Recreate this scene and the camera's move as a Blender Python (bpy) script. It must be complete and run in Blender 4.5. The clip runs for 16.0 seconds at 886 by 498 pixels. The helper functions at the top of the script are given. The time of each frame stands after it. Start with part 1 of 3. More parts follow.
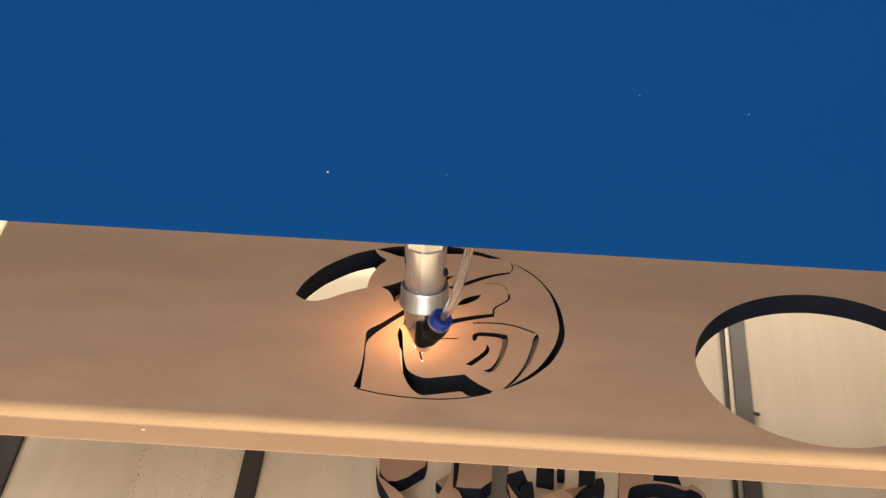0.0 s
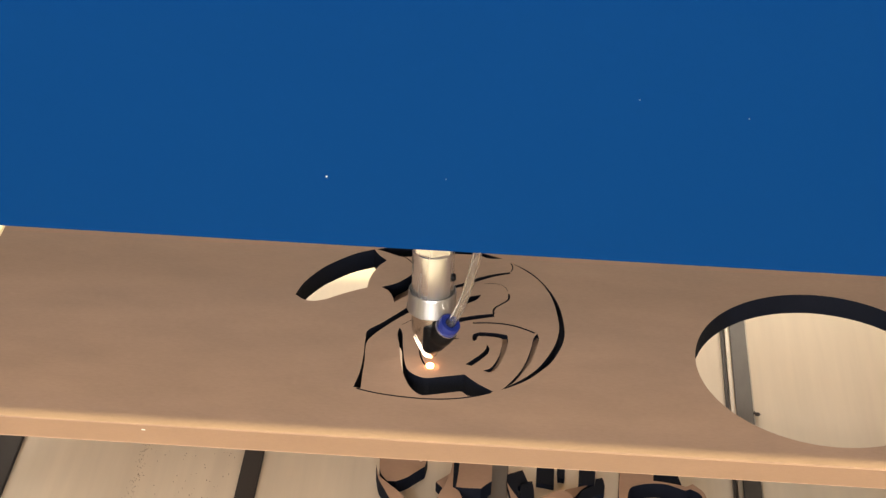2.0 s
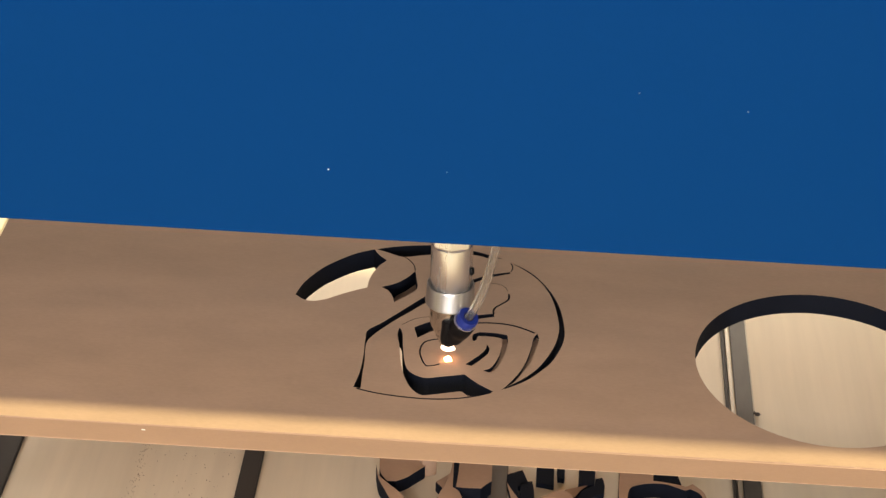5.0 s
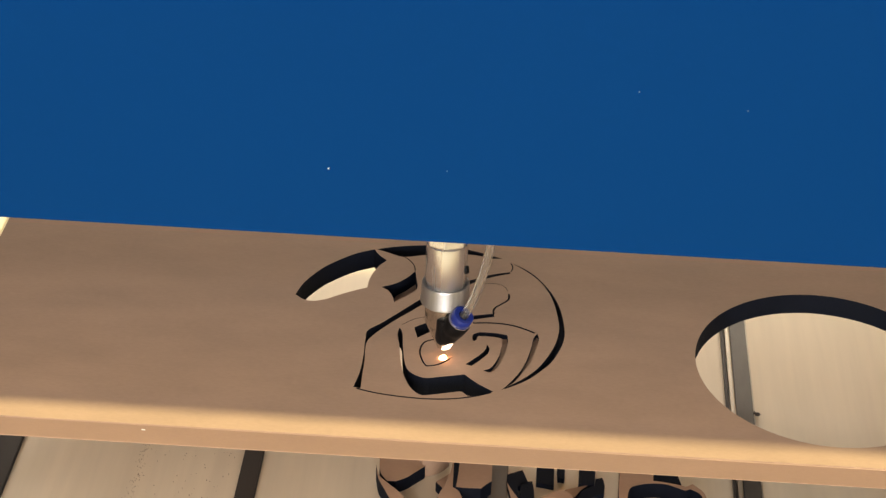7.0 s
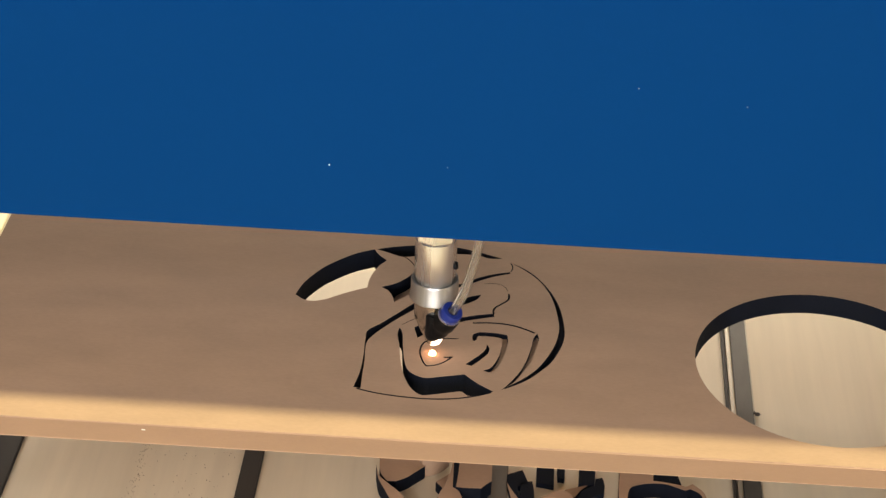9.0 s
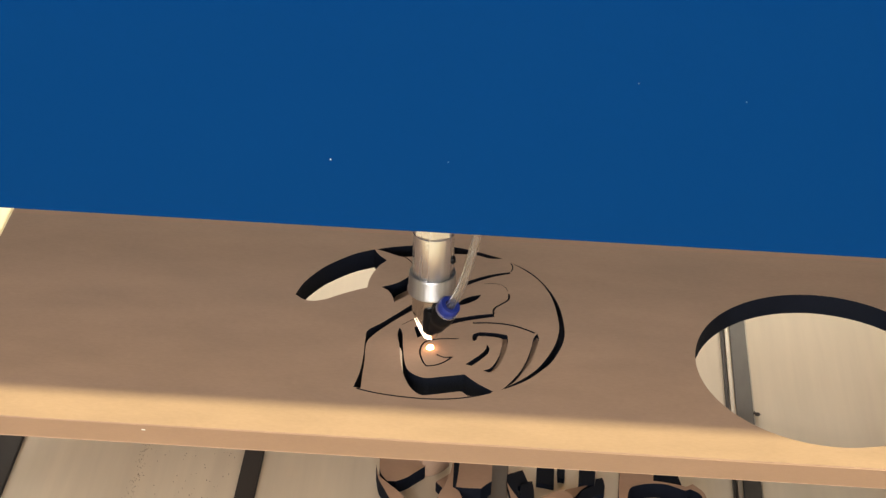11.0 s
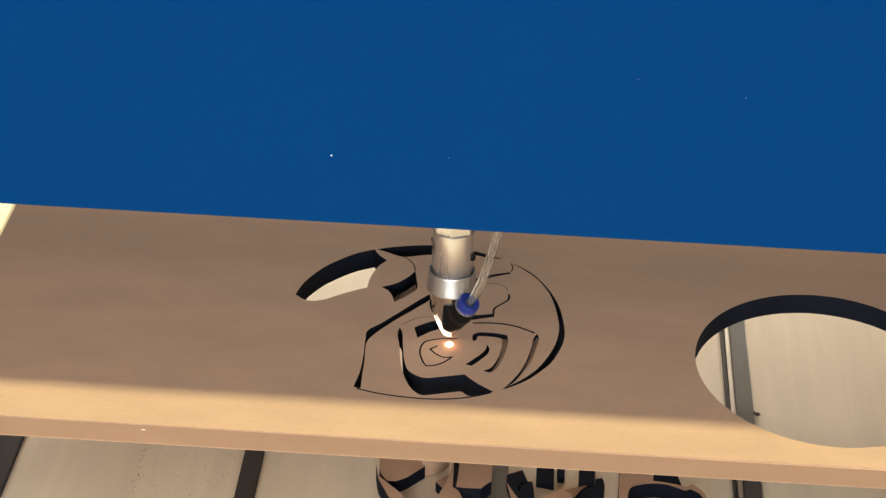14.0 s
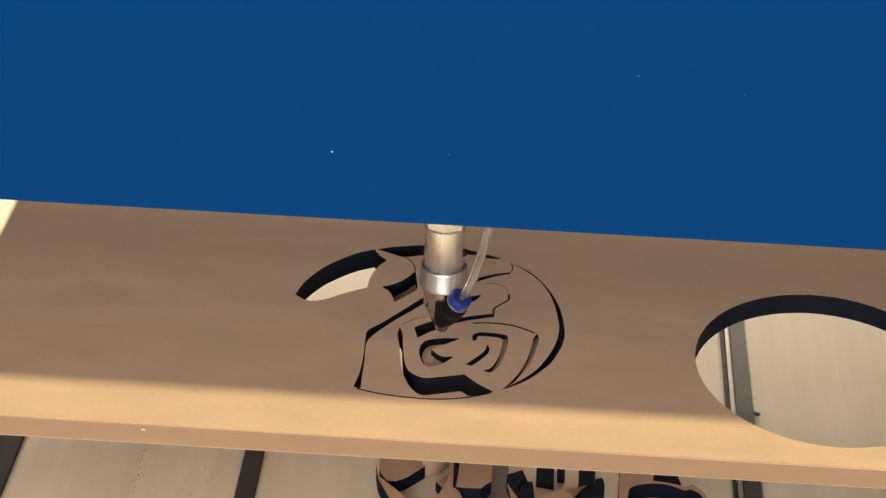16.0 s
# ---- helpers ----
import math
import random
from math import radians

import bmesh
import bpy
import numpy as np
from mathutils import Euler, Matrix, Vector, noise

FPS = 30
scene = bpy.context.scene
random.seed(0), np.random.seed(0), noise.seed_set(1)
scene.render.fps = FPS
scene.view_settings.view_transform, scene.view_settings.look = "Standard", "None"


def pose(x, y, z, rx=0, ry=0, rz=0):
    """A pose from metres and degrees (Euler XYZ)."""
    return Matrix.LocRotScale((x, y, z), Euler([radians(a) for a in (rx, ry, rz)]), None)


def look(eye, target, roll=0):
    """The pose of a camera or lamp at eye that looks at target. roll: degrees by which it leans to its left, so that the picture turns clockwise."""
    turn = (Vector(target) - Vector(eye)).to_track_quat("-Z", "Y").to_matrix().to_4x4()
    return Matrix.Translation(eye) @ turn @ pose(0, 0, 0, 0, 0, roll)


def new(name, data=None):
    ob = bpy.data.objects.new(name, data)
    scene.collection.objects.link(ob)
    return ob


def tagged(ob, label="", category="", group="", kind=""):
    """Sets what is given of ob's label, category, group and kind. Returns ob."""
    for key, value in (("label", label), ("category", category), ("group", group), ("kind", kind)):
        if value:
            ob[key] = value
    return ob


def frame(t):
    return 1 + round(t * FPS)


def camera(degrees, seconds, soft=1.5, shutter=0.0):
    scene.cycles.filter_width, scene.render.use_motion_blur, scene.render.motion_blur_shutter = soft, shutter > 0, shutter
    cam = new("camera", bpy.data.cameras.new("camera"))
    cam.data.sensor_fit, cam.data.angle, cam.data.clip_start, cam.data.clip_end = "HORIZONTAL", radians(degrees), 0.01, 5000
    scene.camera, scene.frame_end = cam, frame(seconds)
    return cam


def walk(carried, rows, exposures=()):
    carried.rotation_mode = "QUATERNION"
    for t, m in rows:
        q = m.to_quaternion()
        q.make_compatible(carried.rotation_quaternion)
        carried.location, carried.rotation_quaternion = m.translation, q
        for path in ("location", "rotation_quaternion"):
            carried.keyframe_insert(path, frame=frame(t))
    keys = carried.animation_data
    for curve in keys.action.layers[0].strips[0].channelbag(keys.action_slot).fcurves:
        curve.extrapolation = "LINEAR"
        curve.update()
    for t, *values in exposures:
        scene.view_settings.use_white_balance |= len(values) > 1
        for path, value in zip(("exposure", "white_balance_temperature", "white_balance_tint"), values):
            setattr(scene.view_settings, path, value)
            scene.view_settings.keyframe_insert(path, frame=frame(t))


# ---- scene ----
from mathutils.geometry import delaunay_2d_cdt

cam = camera(26.35, 16.0, soft=1.4)
EYE, AIM = (0.0698, -1.0030, 0.7038), (0.0282, 0.0112, 0.0637)
EXPOSURES = [(0.0, 0.05, 6500, 13), (1.5, 0.14, 6500, 13), (3.0, 0.14, 6500, 13), (4.2, 0.08, 6500, 13), (6.5, -0.05, 6500, 12), (9.0, -0.05, 6400, 10), (12.0, -0.07, 6200, 10), (14.0, -0.05, 6150, 10), (15.0, -0.10, 6250, 10), (16.0, -0.14, 6280, 10)]
walk(cam, [(0.0, look(EYE, AIM, 2.06)), (16.0, look(EYE, AIM, 2.06))], EXPOSURES)

# ---- light: a warm ceiling tube in a workshop hall, plus added unseen fill ----
world = bpy.data.worlds.new("world")
scene.world = world
world.use_nodes = True
world.node_tree.nodes["Background"].inputs[0].default_value = (1.0, 0.92, 0.8, 1)
world.node_tree.nodes["Background"].inputs[1].default_value = 0.05


def lamp(name, x, y, z, sx, sy, watts, colour, rx=0):
    data = bpy.data.lights.new(name, "AREA")
    data.shape, data.size, data.size_y = "RECTANGLE", sx, sy
    data.energy, data.color = watts, colour
    ob = new(name, data)
    ob.matrix_world = pose(x, y, z, rx)
    return ob


WARM = (1.0, 0.87, 0.45)
lamp("tube_lamp", 0.1, 0.071, 2.44, 1.2, 0.060, 78, WARM)
SOFT = (1.0, 0.90, 0.82)
# two unseen panels, added as ambient fill from left and right
for lx, ly, watts in ((-2.4, -2.6, 28), (3.8, -1.75, 34)):
    lamp("fill_panel_lamp", lx, ly, 2.44, 0.55, 0.55, watts, SOFT)

# two unseen windows, added to light the machine from behind and before
lamp("unseen_window_light", -0.3, 2.98, 1.0, 2.4, 1.5, 52, (1.0, 0.87, 0.72), -90)
lamp("unseen_window_light", -0.2, -3.48, 0.9, 2.6, 1.7, 106, (1.0, 0.93, 0.87), 90)


# ---- materials ----
def mat(name, colour, rough=0.6, metal=0.0, vary=0.12, scale=60.0, bump=0.1, stretch=(1, 1, 1), second=None, fine=900.0):
    """A surface with grain at two scales and a little relief."""
    m = bpy.data.materials.new(name)
    m.use_nodes = True
    nt = m.node_tree
    bsdf = nt.nodes["Principled BSDF"]
    co = nt.nodes.new("ShaderNodeTexCoord")
    mp = nt.nodes.new("ShaderNodeMapping")
    mp.inputs["Scale"].default_value = stretch
    nt.links.new(co.outputs["Object"], mp.inputs[0])
    n1 = nt.nodes.new("ShaderNodeTexNoise")
    n1.inputs["Scale"].default_value, n1.inputs["Detail"].default_value = scale * 0.12, 5
    n2 = nt.nodes.new("ShaderNodeTexNoise")
    n2.inputs["Scale"].default_value, n2.inputs["Detail"].default_value = fine, 3
    for n in (n1, n2):
        nt.links.new(mp.outputs[0], n.inputs["Vector"])
    ramp = nt.nodes.new("ShaderNodeMix")
    ramp.data_type = "RGBA"
    dark = second or tuple(c * (1 - vary) ** 2 for c in colour)
    ramp.inputs["A"].default_value = (*dark, 1)
    ramp.inputs["B"].default_value = (*[min(1, c * (1 + vary)) for c in colour], 1)
    half = nt.nodes.new("ShaderNodeMath")
    half.operation = "MULTIPLY_ADD"
    half.inputs[1].default_value = 0.3
    add = nt.nodes.new("ShaderNodeMath")
    add.operation = "MULTIPLY"
    add.inputs[1].default_value = 0.7
    nt.links.new(n1.outputs["Fac"], add.inputs[0])
    nt.links.new(n2.outputs["Fac"], half.inputs[0])
    nt.links.new(add.outputs[0], half.inputs[2])
    nt.links.new(half.outputs[0], ramp.inputs["Factor"])
    nt.links.new(ramp.outputs["Result"], bsdf.inputs["Base Color"])
    rr = nt.nodes.new("ShaderNodeMapRange")
    rr.inputs["To Min"].default_value, rr.inputs["To Max"].default_value = max(0.03, rough - 0.1), min(1, rough + 0.1)
    nt.links.new(n1.outputs["Fac"], rr.inputs[0])
    nt.links.new(rr.outputs[0], bsdf.inputs["Roughness"])
    bsdf.inputs["Metallic"].default_value = metal
    if bump:
        b = nt.nodes.new("ShaderNodeBump")
        b.inputs["Strength"].default_value, b.inputs["Distance"].default_value = bump, 0.0006
        nt.links.new(n2.outputs["Fac"], b.inputs["Height"])
        nt.links.new(b.outputs[0], bsdf.inputs["Normal"])
    return m


def glow(name, colour, strength):
    m = bpy.data.materials.new(name)
    m.use_nodes = True
    nt = m.node_tree
    nt.nodes.remove(nt.nodes["Principled BSDF"])
    e = nt.nodes.new("ShaderNodeEmission")
    e.inputs[0].default_value, e.inputs[1].default_value = (*colour, 1), strength
    nt.links.new(e.outputs[0], nt.nodes["Material Output"].inputs[0])
    return m


MDF = mat("mdf_face", (0.505, 0.347, 0.248), 0.70, 0, 0.17, 190, 0.08, (0.55, 1.5, 1), None, 420)
MDF.node_tree.nodes["Principled BSDF"].inputs["Specular IOR Level"].default_value = 0.25
MDF_EDGE = mat("mdf_edge", (0.37, 0.236, 0.150), 0.75, 0, 0.16, 120, 0.25, (0.4, 1, 2))
CHAR = mat("charred_edge", (0.007, 0.010, 0.020), 0.75, 0, 0.3, 200, 0.5)
BLUE = mat("blue_powder_coat", (0.001, 0.050, 0.214), 0.5, 0, 0.05, 20, 0.06, fine=1500)
BLUE.node_tree.nodes["Principled BSDF"].inputs["Specular IOR Level"].default_value = 0.04
CHAR.node_tree.nodes["Principled BSDF"].inputs["Specular IOR Level"].default_value = 0.12
STEEL = mat("turned_aluminium", (0.79, 0.80, 0.83), 0.26, 0.92, 0.04, 300, 0.0, (1, 1, 0.04), fine=500)
COLLAR = mat("matt_aluminium", (0.58, 0.575, 0.57), 0.33, 0.9, 0.26, 3600, 0.10, (1, 1, 0.04), fine=500)
STEEL_DARK = mat("brushed_nozzle", (0.66, 0.64, 0.61), 0.20, 1.0, 0.08, 300, 0.0, (1, 1, 0.1), fine=400)
TRAY = mat("dusty_zinc_sheet", (0.87, 0.785, 0.63), 0.46, 0.25, 0.13, 420, 0.0, (1, 0.06, 1), None, 160)
BAR = mat("dark_steel_bar", (0.045, 0.04, 0.037), 0.45, 0.5, 0.15, 80, 0.15)
BAR_WORN = mat("scuffed_steel_bar", (0.12, 0.115, 0.105), 0.36, 0.6, 0.45, 300, 0.15, (1, 0.25, 1), None, 200)
BAR_GREY = mat("worn_grey_bar", (0.20, 0.18, 0.155), 0.45, 0.4, 0.15, 80, 0.15)
ZINC = mat("bright_rail", (0.60, 0.56, 0.48), 0.42, 0.9, 0.06, 60, 0.1)
BLACK = mat("black_plastic", (0.007, 0.007, 0.008), 0.45, 0, 0.15, 60, 0.05)
BLACK.node_tree.nodes["Principled BSDF"].inputs["Specular IOR Level"].default_value = 0.15
RING_BLUE = mat("blue_plastic", (0.014, 0.034, 0.26), 0.32, 0, 0.08, 60, 0.03)
SPECK = mat("white_speck", (0.8, 0.8, 0.78), 0.6, 0, 0.02)
SPECK_DIM = mat("dull_speck", (0.10, 0.17, 0.30), 0.6, 0, 0.02)
WALL = mat("wall_paint", (0.74, 0.68, 0.58), 0.8, 0, 0.03, 8, 0.1)
CEIL = mat("ceiling_paint", (0.8, 0.77, 0.70), 0.85, 0, 0.03, 8, 0.1)
CONCRETE = mat("concrete", (0.33, 0.30, 0.27), 0.7, 0, 0.12, 20, 0.2)
DUST = mat("dark_crumb", (0.34, 0.265, 0.19), 0.9, 0, 0.2)
FLAME = glow("hot_flame", (1.0, 0.47, 0.19), 48)
# emits where the nozzle would only mirror the flame
GLINT = glow("nozzle_glint", (1.0, 0.76, 0.58), 4.5)
FLARE = glow("flare_flame", (1.0, 0.46, 0.16), 66)
HOSE = bpy.data.materials.new("clear_hose")
HOSE.use_nodes = True
_b = HOSE.node_tree.nodes["Principled BSDF"]
_b.inputs["Base Color"].default_value = (0.97, 0.95, 0.90, 1)
_b.inputs["Roughness"].default_value = 0.12
_b.inputs["Transmission Weight"].default_value = 0.95
_b.inputs["IOR"].default_value = 1.3


# ---- mesh helpers ----
def link_mesh(name, bm, material, parent=None, label="", smooth=False):
    me = bpy.data.meshes.new(name)
    bmesh.ops.recalc_face_normals(bm, faces=bm.faces)
    if smooth:
        for f in bm.faces:
            f.smooth = True
        for e in bm.edges:
            if len(e.link_faces) == 2 and e.calc_face_angle() > 0.6:
                e.smooth = False
    bm.to_mesh(me)
    bm.free()
    for m in material if isinstance(material, (list, tuple)) else [material]:
        me.materials.append(m)
    ob = new(name, me)
    if parent:
        ob.parent = parent
    if label:
        tagged(ob, label)
    return ob


part = link_mesh


def box(x0, x1, y0, y1, z0, z1, bevel=0.0):
    bm = bmesh.new()
    bmesh.ops.create_cube(bm, size=1)
    for v in bm.verts:
        v.co = Vector((x0 if v.co.x < 0 else x1, y0 if v.co.y < 0 else y1, z0 if v.co.z < 0 else z1))
    if bevel:
        bmesh.ops.bevel(bm, geom=bm.edges[:], offset=bevel, segments=2, affect="EDGES")
    return bm


def lathe(profile, steps=64, m=None):
    """Turns a profile of (radius, height) about z; ends at radius 0 close it."""
    bm = bmesh.new()
    rings = []
    for r, z in profile:
        if r < 1e-6:
            rings.append([bm.verts.new((0, 0, z))])
        else:
            rings.append([bm.verts.new((r * math.cos(2 * math.pi * k / steps), r * math.sin(2 * math.pi * k / steps), z)) for k in range(steps)])
    for a, b in zip(rings, rings[1:]):
        for k in range(steps):
            j = (k + 1) % steps
            if len(a) == 1 and len(b) > 1:
                bm.faces.new((a[0], b[k], b[j]))
            elif len(b) == 1 and len(a) > 1:
                bm.faces.new((a[k], a[j], b[0]))
            elif len(a) > 1:
                bm.faces.new((a[k], a[j], b[j], b[k]))
    if m:
        bm.transform(m)
    return bm


def hollow(points, outer, inner, steps=20):
    """A tube with a wall: its outside and its bore, joined at the ends."""
    bm = bmesh.new()
    pts = [Vector(p) for p in points]
    skins = []
    for radius in (outer, inner):
        rings = []
        for i, p in enumerate(pts):
            d = (pts[min(i + 1, len(pts) - 1)] - pts[max(i - 1, 0)]).normalized()
            a = d.cross(Vector((0, 1, 0.13))).normalized()
            b = d.cross(a)
            rings.append([bm.verts.new(p + radius * (a * math.cos(2 * math.pi * k / steps) + b * math.sin(2 * math.pi * k / steps))) for k in range(steps)])
        skins.append(rings)
    for side, rings in enumerate(skins):
        for a, b in zip(rings, rings[1:]):
            for k in range(steps):
                j = (k + 1) % steps
                bm.faces.new((a[k], a[j], b[j], b[k]) if side else (a[k], b[k], b[j], a[j]))
    for e in (0, -1):
        for k in range(steps):
            j = (k + 1) % steps
            bm.faces.new((skins[0][e][k], skins[0][e][j], skins[1][e][j], skins[1][e][k]))
    return bm


def flowing(points, closed=True, steps=6, sharp=55):
    """A smooth line through a few points (mm); turns sharper than that many degrees stay corners."""
    p = [Vector((x, y)) / 1000 for x, y in points]
    n = len(p)
    tan = []
    for i in range(n):
        a, b = (p[i - 1], p[(i + 1) % n]) if closed else (p[max(i - 1, 0)], p[min(i + 1, n - 1)])
        u, w = p[i] - a, b - p[i]
        corner = u.length < 1e-9 or w.length < 1e-9 or u.angle(w) > radians(sharp)
        tan.append(None if corner else (u.normalized() + w.normalized()).normalized())
    out = []
    for i in range(n if closed else n - 1):
        a, b = p[i], p[(i + 1) % n]
        d = (b - a).length
        ta = tan[i] * d if tan[i] else b - a
        tb = tan[(i + 1) % n] * d if tan[(i + 1) % n] else b - a
        for k in range(steps):
            s = k / steps
            out.append(a * (2 * s**3 - 3 * s**2 + 1) + ta * (s**3 - 2 * s**2 + s) + b * (3 * s**2 - 2 * s**3) + tb * (s**3 - s**2))
    if not closed:
        out.append(p[-1])
    return out


def shifted(line, d, closed=True):
    """The line moved sideways, to its right, by d metres."""
    n, out = len(line), []
    for i, p in enumerate(line):
        a, b = (line[i - 1], line[(i + 1) % n]) if closed else (line[max(i - 1, 0)], line[min(i + 1, n - 1)])
        u, w = p - a, b - p
        u = u.normalized() if u.length > 1e-9 else w.normalized()
        w = w.normalized() if w.length > 1e-9 else u
        t = (u + w).normalized() if (u + w).length > 1e-6 else u
        k = 1 / max(0.5, t.dot(u))
        out.append(p + Vector((t.y, -t.x)) * d * k)
    return out


def kerf(points, width):
    """The outline of a saw-thin cut along an open line, kept clear of what it runs into."""
    line = flowing(points, False)
    line = line[1:-1]
    return shifted(line, width / 2, False) + shifted(line, -width / 2, False)[::-1]


def inside(p, line):
    """Whether the point lies within a closed line."""
    x, y, hit = p[0], p[1], False
    for (ax, ay), (bx, by) in zip(line, line[1:] + line[:1]):
        if (ay > y) != (by > y) and x < (bx - ax) * (y - ay) / (by - ay) + ax:
            hit = not hit
    return hit


def sheet(outlines):
    """Triangles of a flat sheet: the first outline is its rim, the others are openings in it. Returns the points and one list of triangles for each loose piece, the largest first."""
    pts, edges = [], []
    for line in outlines:
        k = len(pts)
        pts += [Vector((p[0], p[1])) for p in line]
        edges += [(k + i, k + (i + 1) % len(line)) for i in range(len(line))]
    verts, _, tris, _, _, _ = delaunay_2d_cdt(pts, edges, [], 1, 1e-6)
    spans = [(min(p[0] for p in o), max(p[0] for p in o), min(p[1] for p in o), max(p[1] for p in o), [tuple(p) for p in o]) for o in outlines[1:]]
    rim_pts = [tuple(p) for p in outlines[0]]
    keep = []
    for t in tris:
        c = sum((verts[i] for i in t), Vector((0, 0))) / len(t)
        if inside(c, rim_pts) and not any(a <= c.x <= b and d <= c.y <= e and inside(c, o) for a, b, d, e, o in spans):
            keep.append(t)
    by_edge = {}
    for k, t in enumerate(keep):
        for i, j in zip(t, t[1:] + t[:1]):
            by_edge.setdefault((min(i, j), max(i, j)), []).append(k)
    near = [[] for _ in keep]
    for ks in by_edge.values():
        if len(ks) == 2:
            near[ks[0]].append(ks[1])
            near[ks[1]].append(ks[0])
    seen, pieces = set(), []
    for k in range(len(keep)):
        if k in seen:
            continue
        stack, piece = [k], []
        seen.add(k)
        while stack:
            q = stack.pop()
            piece.append(keep[q])
            for r in near[q]:
                if r not in seen:
                    seen.add(r)
                    stack.append(r)
        pieces.append(piece)
    pieces.sort(key=len, reverse=True)
    return verts, pieces


def thick_sheet(name, verts, tris, z_top, thick, materials, is_edge):
    """One piece of a sheet with its thickness. is_edge(x, y) picks the material of its upright faces."""
    used = sorted({i for t in tris for i in t})
    pos = {i: k for k, i in enumerate(used)}
    n = len(used)
    co = [(verts[i].x, verts[i].y, z_top) for i in used] + [(verts[i].x, verts[i].y, z_top - thick) for i in used]
    faces, index, count = [], [], {}
    for t in tris:
        t = [pos[i] for i in t]
        faces += [tuple(t), tuple(i + n for i in reversed(t))]
        index += [0, 0]
        for i, j in zip(t, t[1:] + t[:1]):
            count.setdefault((min(i, j), max(i, j)), []).append((i, j))
    for e in count.values():
        if len(e) == 1:
            i, j = e[0]
            faces.append((j, i, i + n, j + n))
            index.append(is_edge((co[i][0] + co[j][0]) / 2, (co[i][1] + co[j][1]) / 2))
    me = bpy.data.meshes.new(name)
    me.from_pydata(co, [], faces)
    for m in materials:
        me.materials.append(m)
    me.polygons.foreach_set("material_index", index)
    me.update()
    return new(name, me)


def slab(name, outlines, z_top, thick, materials, is_edge):
    verts, pieces = sheet(outlines)
    return thick_sheet(name, verts, pieces[0], z_top, thick, materials, is_edge)


# ---- setting: the hall ----
FLOOR_Z, CEIL_Z = -0.95, 2.55
hall = [("floor", box(-5, 5, -3.65, 3.15, FLOOR_Z - 0.1, FLOOR_Z), CONCRETE), ("ceiling", box(-5, 5, -3.65, 3.15, CEIL_Z, CEIL_Z + 0.1), CEIL),
        ("wall_east", box(5, 5.15, -3.5, 3, FLOOR_Z, CEIL_Z), WALL), ("wall_west", box(-5.15, -5, -3.5, 3, FLOOR_Z, CEIL_Z), WALL)]
for nm, bm, m in hall:
    tagged(link_mesh(nm, bm, m), {"floor": "grey concrete workshop floor", "ceiling": "plain white workshop ceiling"}.get(nm, "plain cream painted workshop wall"), nm.split("_")[0], "", "structure")


def wall_with_window(nm, y, x0, x1, z0, z1, wname):
    """An unseen wall 15 cm thick, with a framed window opening added for light."""
    bm = bmesh.new()
    for b in ((-5, x0, FLOOR_Z, CEIL_Z), (x1, 5, FLOOR_Z, CEIL_Z), (x0, x1, FLOOR_Z, z0), (x0, x1, z1, CEIL_Z)):
        q = box(b[0], b[1], y, y + 0.15, b[2], b[3])
        tmp = bpy.data.meshes.new("tmp")
        q.to_mesh(tmp)
        q.free()
        bm.from_mesh(tmp)
        bpy.data.meshes.remove(tmp)
    tagged(link_mesh(nm, bm, WALL), "plain cream painted workshop wall", "wall", "", "structure")
    win = tagged(new(wname), "wide window added for light in the unseen wall", "window", "", "structure")
    xm = (x0 + x1) / 2
    for pn, b in (("frame_bar", (x0, x1, z0, z0 + 0.06)), ("frame_bar", (x0, x1, z1 - 0.06, z1)), ("frame_bar", (x0, x0 + 0.06, z0 + 0.06, z1 - 0.06)),
                  ("frame_bar", (x1 - 0.06, x1, z0 + 0.06, z1 - 0.06)), ("mullion", (xm - 0.025, xm + 0.025, z0 + 0.06, z1 - 0.06))):
        part(pn, box(b[0], b[1], y + 0.05, y + 0.11, b[2], b[3], 0.004), CEIL, win)


wall_with_window("wall_north", 3.0, -1.55, 0.95, 0.2, 1.8, "unseen_window_1")
wall_with_window("wall_south", -3.65, -1.55, 1.15, 0.0, 1.8, "unseen_window_2")

# ---- the machine's bed ----
TRAY_Z, BAR_H = -0.09, 0.003
bed = tagged(new("machine_bed"), "blue steel laser cutter bed with zinc sheet tray", "laser cutter")
bed.location = (0, 0, FLOOR_Z)
up = -FLOOR_Z


def bed_part(nm, x0, x1, y0, y1, z0, z1, m, bevel=0.0):
    return part(nm, box(x0, x1, y0, y1, z0 + up, z1 + up, bevel), m, bed)


bed_part("side_wall", -0.86, -0.80, -0.55, 1.0, FLOOR_Z, 0.055, BLUE, 0.004)
bed_part("side_wall", 0.80, 0.86, -0.55, 1.0, FLOOR_Z, 0.055, BLUE, 0.004)
bed_part("front_wall", -0.80, 0.80, -0.55, -0.50, FLOOR_Z, -0.03, BLUE, 0.004)
bed_part("back_wall", -0.80, 0.80, 0.95, 1.0, FLOOR_Z, -0.03, BLUE, 0.004)
bed_part("rail", -0.838, -0.822, -0.5, 0.95, 0.055, 0.075, ZINC, 0.002)
bed_part("rail", 0.822, 0.838, -0.5, 0.95, 0.055, 0.075, ZINC, 0.002)
seams = [-0.80, -0.58, -0.415, -0.330, -0.250, -0.092, 0.071, 0.152, 0.238, 0.40, 0.56, 0.80]
for a, b in zip(seams, seams[1:]):
    bed_part("tray_sheet", a + 0.0005, b - 0.0005, -0.50, 0.95, TRAY_Z - 0.012, TRAY_Z, TRAY, 0.0008)
